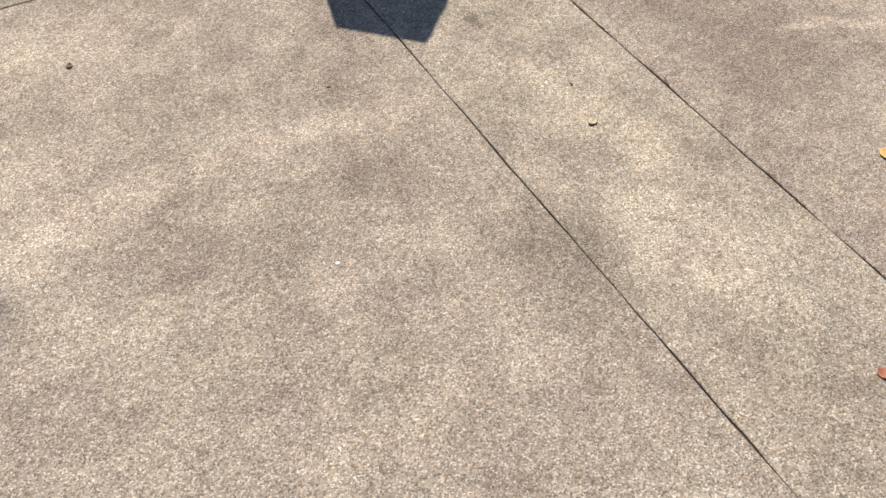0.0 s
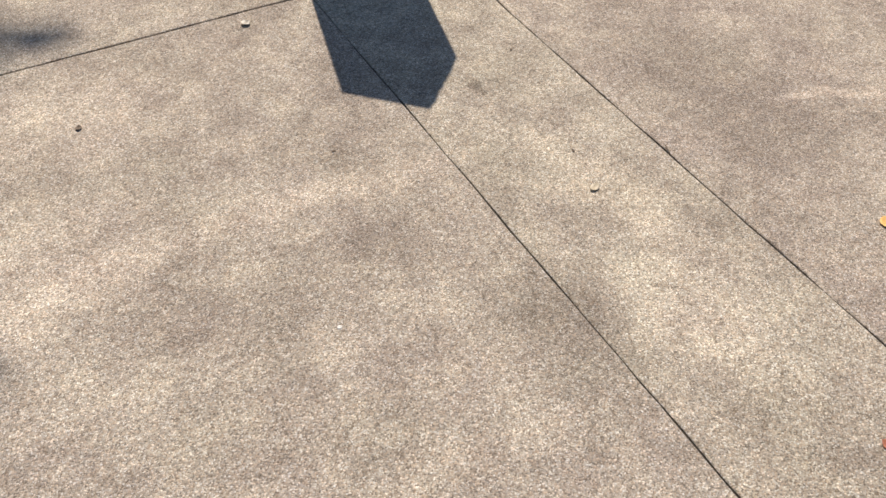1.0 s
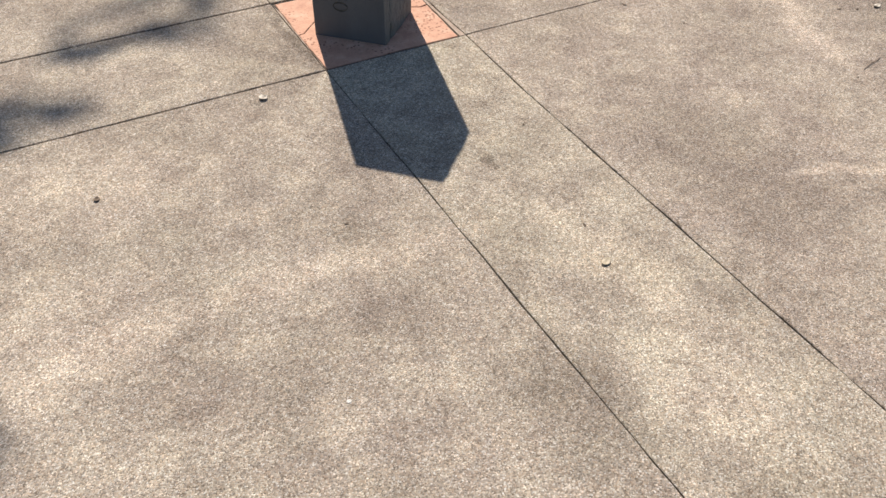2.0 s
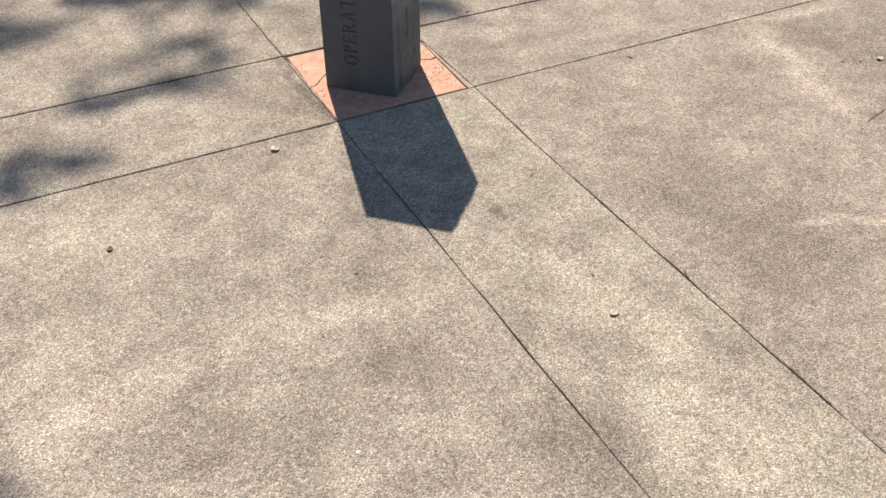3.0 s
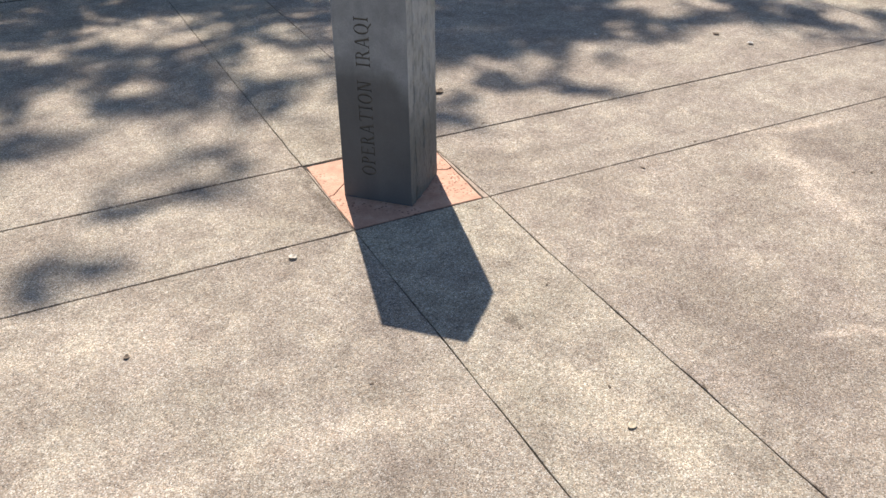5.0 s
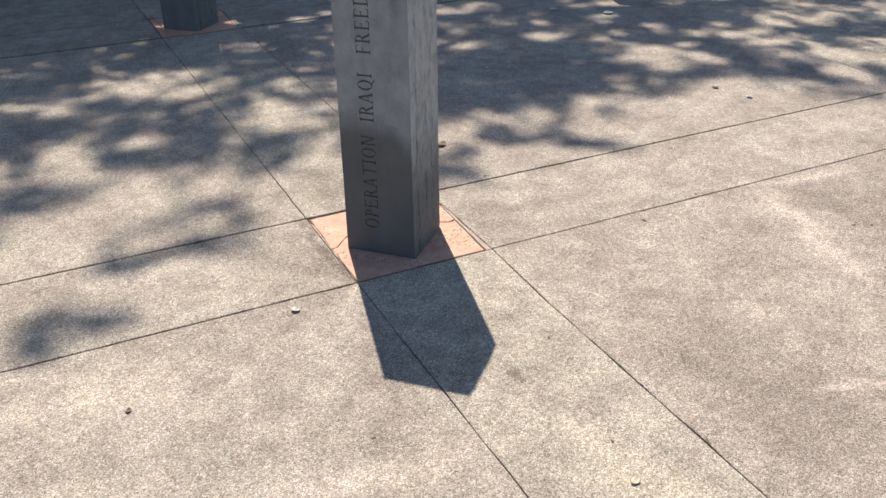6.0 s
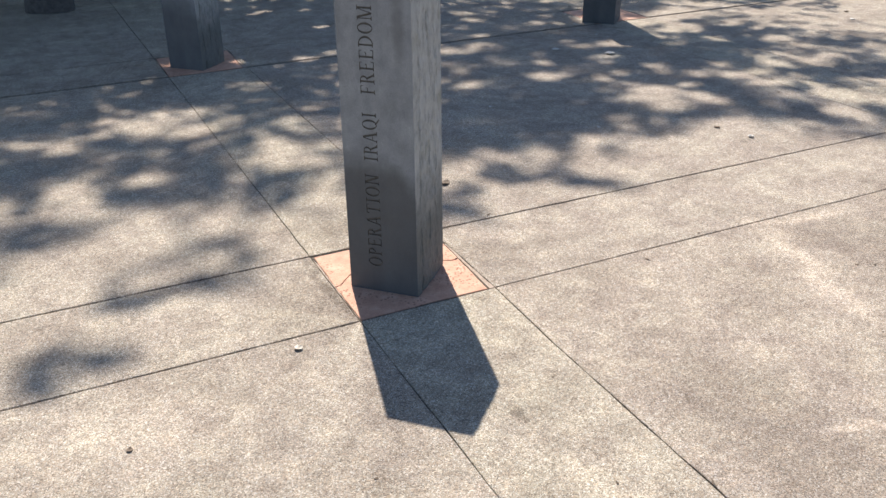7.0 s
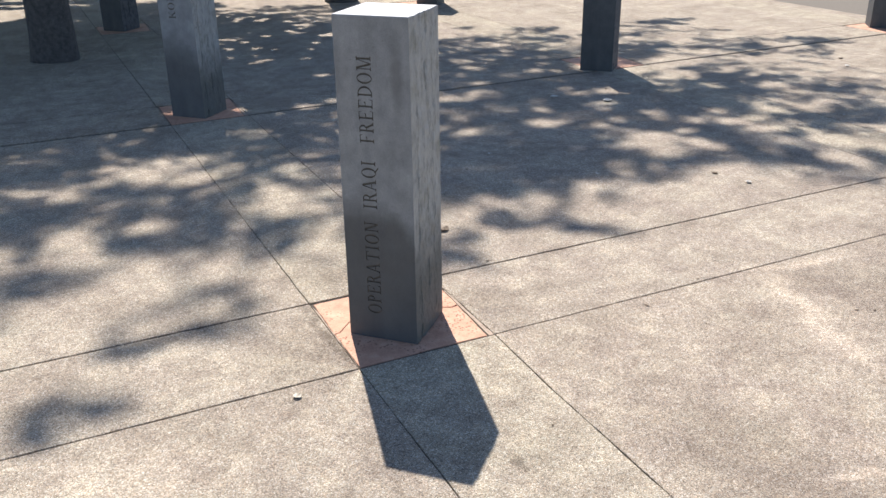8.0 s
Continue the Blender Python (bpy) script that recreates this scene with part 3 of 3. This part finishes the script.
def limb(path, r0, r1, sides=8, foot=0.0):
    """A tapered round limb along a path of points."""
    verts, faces = [], []
    n = len(path)
    for i, p in enumerate(path):
        d = (path[min(i + 1, n - 1)] - path[max(i - 1, 0)]).normalized()
        a = d.cross(Vector((0.3, 0.9, 0.1))).normalized()
        b = d.cross(a)
        r = (r0 + (r1 - r0) * i / (n - 1)) * (1.0 + foot * math.exp(-4.0 * i / (n - 1) * (n - 1) / 3.0))
        for k in range(sides):
            w = 2 * math.pi * k / sides
            verts.append(p + (a * math.cos(w) + b * math.sin(w)) * r * (1 + 0.08 * math.sin(3 * w + i)))
    for i in range(n - 1):
        for k in range(sides):
            faces.append((i * sides + k, i * sides + (k + 1) % sides, (i + 1) * sides + (k + 1) % sides, (i + 1) * sides + k))
    return verts, faces


def bent(a, b, rng, n=6, sag=0.25, crook=0.04):
    """Points from a to b, a little crooked and arched."""
    out = []
    for i in range(n + 1):
        f = i / n
        p = a.lerp(b, f)
        p.z += sag * math.sin(math.pi * f) * (b - a).length * 0.3
        if 0 < i < n:
            p += Vector((rng.uniform(-1, 1), rng.uniform(-1, 1), rng.uniform(-1, 1))) * crook * (b - a).length
        out.append(p)
    return out


def shade_tree(x, y, radius, fork, boughs, seed, label):
    """A tree: trunk, limbs and a crown of leafy sprays. Each bough is the middle of its shade on the ground,
    the shade's half-widths, the height, the number of sprays and of the tufts that they gather in (0: even)."""
    rng = random.Random(seed)
    tree = empty("shade_tree", pose(x, y, 0))
    tagged(tree, label, "tree", "shade trees")
    top = Vector((rng.uniform(-0.05, 0.05), rng.uniform(-0.1, 0.0), fork))
    v, f = limb(bent(Vector((0, 0, -0.1)), top, rng, 8, 0.0, 0.008), radius, radius * 0.72, 18, 0.10)
    part("trunk", mesh_of("trunk", v, f, [bark], True), tree)
    leaves, lf = [], []
    for gx, gy, rx, ry, h, count, tufts in boughs:
        mid = Vector((gx + LEAN.x * h - x, gy + LEAN.y * h - y, h))
        start = top + Vector((0, 0, rng.uniform(-0.8, 0.0)))
        if count >= 300:
            v, f = limb(bent(start, mid, rng, 7), radius * 0.3, 0.02, 7)
            part("limb", mesh_of("limb", v, f, [bark], True), tree)
        elif count >= 60:
            v, f = limb(bent(start, mid, random.Random(count), 9, 0.25, 0.03), radius * 0.16, 0.008, 6)
            part("limb", mesh_of("limb", v, f, [bark], True), tree)
        middles = []
        while len(middles) < tufts:
            a, b = rng.uniform(-1, 1), rng.uniform(-1, 1)
            if a * a + b * b < 1:
                middles.append((a, b))
        for _ in range(count):
            while True:
                a, b = rng.uniform(-1, 1), rng.uniform(-1, 1)
                if a * a + b * b < 1:
                    break
            if count >= 900 and not middles:
                soft = rng.uniform(0.7, 1.15)
                a, b = a * soft, b * soft
            if middles:
                ma, mb = rng.choice(middles)
                a, b = ma + a * 0.18 / rx, mb + b * 0.08 / ry
            hz = h + rng.uniform(-0.5, 0.5) * min(2.2, 1.0 + rx)
            px, py = gx + a * rx + LEAN.x * hz - x, gy + b * ry + LEAN.y * hz - y
            way = rng.uniform(0, 2 * math.pi)
            along = Vector((math.cos(way), math.sin(way), rng.uniform(-0.4, 0.25)))
            side = Vector((-math.sin(way), math.cos(way), 0))
            length = rng.uniform(0.12, 0.28) if count >= 900 or rx < 0.15 else rng.uniform(0.22, 0.48)
            for k in range(14):
                s = k / 13
                c = Vector((px, py, hz)) + along * length * (s - 0.5)
                if in_gap(c.x + x - LEAN.x * c.z, c.y + y - LEAN.y * c.z):
                    continue
                d = (side * (1 if k % 2 else -1) + along * 0.7 + Vector((0, 0, rng.uniform(-0.5, 0.3)))).normalized()
                n = d.cross(Vector((rng.uniform(-0.4, 0.4), rng.uniform(-0.4, 0.4), 1))).normalized()
                ll, lw = rng.uniform(0.05, 0.09), rng.uniform(0.016, 0.026)
                q = len(leaves)
                leaves += [c, c + d * ll * 0.45 + n * lw, c + d * ll, c + d * ll * 0.5 - n * lw]
                lf.append((q, q + 1, q + 2, q + 3))
    crown = part("crown", mesh_of("crown", leaves, lf, [leaf_green]), tree, "airy crown of small green leaves")
    return tagged(crown, kind="stuff")


# gaps between the leaves through which the sun falls: ground x, y and half-widths
GAPS = [
    (2.59, 4.28, 0.11, 0.12), (2.31, 3.46, 0.10, 0.08), (3.10, 2.80, 0.20, 0.12), (-0.95, 9.15, 0.40, 0.55), (0.05, 3.72, 0.07, 0.07), (0.50, 3.58, 0.08, 0.08), (3.30, 3.50, 0.16, 0.12),
    (4.1, 3.38, 0.28, 0.22), (4.9, 3.1, 0.30, 0.12), (-0.05, 2.25, 0.13, 0.13), (-0.72, 2.27, 0.08, 0.09), (0.24, 1.80, 0.12, 0.17), (-0.75, 1.61, 0.12, 0.13), (-0.53, 1.04, 0.10, 0.20),
    (-0.45, 1.66, 0.09, 0.07), (-0.95, 0.95, 0.08, 0.08), (-0.10, 0.71, 0.07, 0.16), (0.23, 1.05, 0.07, 0.15), (-0.50, 2.63, 0.08, 0.06), (1.71, 1.14, 0.11, 0.11), (2.55, 1.67, 0.19, 0.15),
    (2.46, 1.43, 0.11, 0.12), (3.31, 1.51, 0.10, 0.09), (2.15, 2.28, 0.13, 0.13), (3.67, 3.30, 0.15, 0.16), (2.02, 1.37, 0.06, 0.05), (3.23, 4.75, 0.08, 0.09), (3.21, 1.73, 0.11, 0.09),
    (2.73, 1.35, 0.09, 0.08), (3.85, 3.02, 0.17, 0.14), (1.53, 0.78, 0.12, 0.14), (3.47, 1.16, 0.13, 0.10), (1.18, 1.11, 0.08, 0.08), (3.93, 1.79, 0.10, 0.08),
]
sparse = random.Random(31)
# number, field from x, y to x, y, and the smallest and largest half-width of the small gaps in it
for many, ax, ay, bx, by, least, most in ((60, 0.85, 5.0, 2.5, 8.3, 0.045, 0.10), (18, -1.7, 3.9, 0.9, 7.6, 0.03, 0.05), (54, 0.9, 2.2, 4.0, 4.4, 0.045, 0.10), (18, 2.3, 1.4, 4.0, 2.2, 0.045, 0.10),
                                          (44, -1.3, 2.3, 1.1, 3.4, 0.03, 0.06), (26, 3.6, 1.4, 5.4, 3.6, 0.05, 0.11)):
    GAPS += [(sparse.uniform(ax, bx), sparse.uniform(ay, by), sparse.uniform(least, most), sparse.uniform(least, most)) for _ in range(many)]
CELLS = {}
for gap in GAPS:
    for i in range(math.floor((gap[0] - gap[2]) * 2), math.floor((gap[0] + gap[2]) * 2) + 1):
        for j in range(math.floor((gap[1] - gap[3]) * 2), math.floor((gap[1] + gap[3]) * 2) + 1):
            CELLS.setdefault((i, j), []).append(gap)


def in_gap(x, y):
    """Whether the sun falls freely on the ground at x, y."""
    return any(((x - gx) / rx) ** 2 + ((y - gy) / ry) ** 2 < 1 for gx, gy, rx, ry in CELLS.get((math.floor(x * 2), math.floor(y * 2)), ()))


shade_tree(-0.50, 6.12, 0.19, 2.6, [
    (-1.2, 6.6, 1.5, 2.0, 2.9, 2200, 0), (0.9, 6.3, 1.3, 1.7, 2.9, 1700, 0), (0.2, 4.5, 1.5, 1.0, 3.0, 1500, 0), (-1.5, 4.2, 1.1, 0.9, 3.2, 1300, 0),
    (-0.6, 6.4, 1.9, 1.9, 7.5, 1300, 0), (0.6, 4.9, 1.6, 1.2, 7.5, 640, 0),
    # next three rows: mostly unseen boughs, added to keep sky off the deep shade
    (-3.6, 6.0, 1.6, 2.6, 3.6, 2100, 0), (-3.4, 3.0, 1.3, 1.6, 4.0, 1300, 0), (-2.2, 8.9, 1.5, 1.4, 3.6, 1500, 0), (0.2, 8.6, 1.3, 0.9, 3.8, 1200, 160),
    (-0.2, 10.4, 1.6, 1.0, 4.0, 1000, 120), (-2.2, 11.5, 1.8, 1.3, 4.2, 1400, 0), (-4.6, 9.5, 1.6, 2.0, 4.0, 1400, 0),
    (-1.0, 7.5, 1.9, 2.0, 9.0, 1500, 0), (-3.5, 8.0, 2.0, 3.0, 9.0, 1600, 0), (-5.5, 4.5, 1.8, 3.0, 5.0, 1600, 0),
    (-0.9, 3.05, 0.9, 0.45, 6.5, 190, 0), (0.6, 3.05, 0.9, 0.50, 6.5, 180, 0), (0.6, 2.3, 0.45, 0.55, 8.0, 32, 0), (0.3, 3.4, 0.8, 0.3, 6.0, 115, 0), (-0.9, 3.5, 0.8, 0.3, 6.0, 104, 0),
    (-0.6, 2.2, 0.9, 0.6, 8.5, 44, 0), (0.5, 2.4, 0.7, 0.4, 7.0, 36, 0), (-1.0, 2.4, 0.40, 0.45, 7.5, 48, 0), (-1.1, 1.8, 0.35, 0.3, 7.5, 27, 0), (-0.5, 1.3, 0.75, 0.45, 9.0, 27, 18),
    (-0.5, 1.9, 0.8, 0.5, 8.5, 46, 22), (0.45, 2.5, 0.6, 0.4, 7.0, 28, 9), (0.2, 1.65, 0.4, 0.45, 8.5, 14, 9), (-0.6, 1.0, 0.70, 0.50, 11.0, 18, 0),
    (0.15, 1.30, 0.32, 0.16, 9.0, 4, 0), (1.05, 1.55, 0.25, 0.30, 8.0, 14, 0), (1.2, 2.3, 0.35, 0.5, 8.0, 24, 0),
    (-1.24, -0.99, 0.10, 0.12, 9.0, 5, 0),
    (-0.94, 2.27, 0.10, 0.54, 9.0, 10, 3), (-0.57, 1.92, 0.22, 0.15, 9.0, 6, 0), (-0.18, 1.39, 0.15, 0.22, 11.0, 5, 0), (0.09, 1.09, 0.09, 0.12, 11.0, 3, 0), (-0.44, 1.38, 0.09, 0.12, 11.0, 3, 0),
    (-0.95, 1.24, 0.14, 0.24, 11.0, 3, 0), (-0.23, 0.69, 0.11, 0.20, 11.0, 4, 0), (-0.40, 0.50, 0.09, 0.09, 11.0, 3, 0), (-0.69, 0.48, 0.09, 0.09, 11.0, 3, 0), (-1.00, 0.18, 0.11, 0.20, 11.0, 4, 0),
    (-0.79, 0.14, 0.09, 0.09, 11.0, 3, 0), (-0.43, 2.16, 0.08, 0.08, 9.0, 2, 0), (-0.85, 3.56, 0.16, 0.26, 9.0, 8, 2), (-0.56, 3.06, 0.15, 0.17, 9.0, 5, 0), (0.08, 2.72, 0.20, 0.33, 9.0, 13, 4),
    (0.37, 1.19, 0.09, 0.14, 11.0, 3, 0), (0.13, 1.72, 0.06, 0.07, 9.0, 2, 0), (0.20, 1.38, 0.12, 0.09, 11.0, 3, 0), (0.56, 1.91, 0.08, 0.14, 9.0, 2, 0),
], 11, "shade tree with a dark trunk and an airy crown")
shade_tree(2.95, 8.3, 0.19, 3.4, [
    (2.2, 3.3, 1.1, 1.3, 8.7, 460, 0), (3.3, 3.2, 1.1, 1.2, 8.1, 360, 0), (2.6, 1.9, 1, 0.7, 8.4, 111, 0), (3.6, 2, 1, 0.8, 8.1, 66, 0),
    (2.5, 1.9, 1.1, 0.8, 8.4, 98, 20), (3.8, 2.1, 1, 0.8, 5.4, 67, 16), (2.8, 3.4, 1.4, 1.2, 8.7, 192, 40),
    (4.5, 2.8, 1, 0.9, 5.2, 30, 0), (4.5, 2.7, 1, 0.9, 5.0, 26, 12), (1.6, 1.85, 0.65, 0.75, 9.0, 150, 0), (1.5, 1.70, 0.55, 0.48, 9.0, 80, 0), (1.2, 1.30, 0.25, 0.14, 9.0, 8, 0), (0.68, 0.66, 0.12, 0.1, 10.2, 5, 0),
    (2.9, 4.7, 0.9, 0.6, 5.8, 133, 0), (4.7, 4.2, 0.9, 0.5, 4.8, 50, 18), (5.5, 3.4, 0.5, 0.4, 4.8, 30, 9), (3.5, 0.8, 0.6, 0.12, 7.8, 21, 7),
    (2.6, 1.08, 0.6, 0.12, 7.8, 16, 6), (2, 7.2, 0.9, 1, 4.8, 178, 0), (4.1, 1.4, 0.5, 0.22, 5.4, 25, 8), (5.3, 5.05, 0.35, 0.12, 4.6, 10, 4),
    (1.4, 4.2, 0.8, 1, 5.5, 320, 0),
    (0.78, 0.86, 0.06, 0.06, 7.8, 2, 0), (1.05, 0.92, 0.13, 0.10, 7.8, 4, 0), (1.34, 0.78, 0.17, 0.18, 7.8, 8, 0), (2.04, 1.07, 0.15, 0.12, 7.8, 4, 0), (2.86, 1.68, 0.38, 0.42, 7.8, 17, 5),
    (2.82, 0.97, 0.19, 0.13, 7.8, 3, 0), (3.1, 0.73, 0.24, 0.2, 7.8, 5, 0), (4.41, 2.13, 0.28, 0.22, 5.4, 7, 0), (3.74, 2.14, 0.38, 0.33, 5.4, 14, 4), (3.25, 2.46, 0.35, 0.32, 7.8, 12, 4),
    (5.08, 4.72, 0.36, 0.4, 5.4, 15, 5), (5.33, 3.85, 0.41, 0.3, 5.4, 13, 4), (4.22, 3.93, 0.29, 0.22, 5.4, 7, 0), (4.68, 3.1, 0.21, 0.16, 5.4, 4, 0), (4.91, 5.02, 0.12, 0.14, 5.4, 2, 0),
    (3.41, 5.8, 0.14, 0.15, 5.4, 2, 0), (3.99, 5.32, 0.29, 0.34, 5.4, 10, 3), (3.98, 1.35, 0.14, 0.1, 5.4, 2, 0), (4.51, 2.65, 0.22, 0.18, 5.4, 4, 0), (1.9, 1.33, 0.16, 0.15, 7.8, 3, 0),
    (1.37, 1.45, 0.31, 0.26, 7.8, 9, 3), (3.08, 1.34, 0.18, 0.14, 7.8, 3, 0), (3.67, 1.5, 0.16, 0.12, 7.8, 2, 0), (5.55, 3.25, 0.18, 0.11, 5.4, 2, 0), (1.67, 1.26, 0.2, 0.24, 7.8, 5, 0),
    (4.01, 4.71, 0.13, 0.19, 5.4, 3, 0), (3.99, 3, 0.15, 0.14, 5.4, 2, 0),
], 23, "shade tree with arching limbs and an airy crown")

# ---- plaza slabs ----
plaza = mesh_of("plaza", [(-10.5, -10.0, -0.007), (7.42, -10.0, -0.007), (7.42, 17.0, -0.007), (-10.5, 17.0, -0.007)], [(0, 1, 2, 3)], [dirt])
plaza = tagged(new("pavement", plaza), "exposed aggregate concrete plaza with dark narrow joints", "pavement", kind="structure")
rng = random.Random(5)
xs = [-10.4] + [v for c in COLS for v in c] + [7.41]
ys = [-9.9] + [v for r in ROWS for v in r] + [16.9]
inlaid = {(0.0, 0.0), (0.0, 3.41), (3.33, 3.41), (6.70, 3.41), (3.33, 7.24), (0.0, 7.24)}
gap = 0.0018
WIDE = {0.0: 0.003, 0.532: 0.0045, 3.41: 0.019, 3.95: 0.005, 7.24: 0.006}


def drift(x, y):
    """The hand-cut joint along the strip wanders east beyond the first crossing."""
    return 0.013 if x == 0.5 and y > -0.1 else 0.0


for x0, x1 in zip(xs, xs[1:]):
    for y0, y1 in zip(ys, ys[1:]):
        if (x0, y0) in inlaid:
            continue
        lo, hi = y0 + WIDE.get(y0, 0.003), y1 - WIDE.get(y1, 0.003)
        east = [(x1 - gap + shift, v) for v, shift in ((lo, drift(x1, lo)), (-0.4, 0.0), (hi, drift(x1, hi))) if lo <= v <= hi]
        west = [(x0 + gap + shift, v) for v, shift in ((hi, drift(x0, hi)), (-0.4, 0.0), (lo, drift(x0, lo))) if lo <= v <= hi]
        ring = wavy_ring(east + west, rng)
        slab = part("slab", prism("slab", ring, -0.020, rng.uniform(-0.0003, 0.0003), concrete), plaza)
        if (x0, x1) in COLS:
            slab.color = (1.03, 1.025, 0.985, 1.0)
        elif x0 == 0.5:
            slab.color = (0.975, 0.948, 0.932, 1.0) if y0 < 0 else (0.99, 0.97, 0.96, 1.0)
        else:
            slab.color = (1.0, 0.985, 0.965, 1.0)
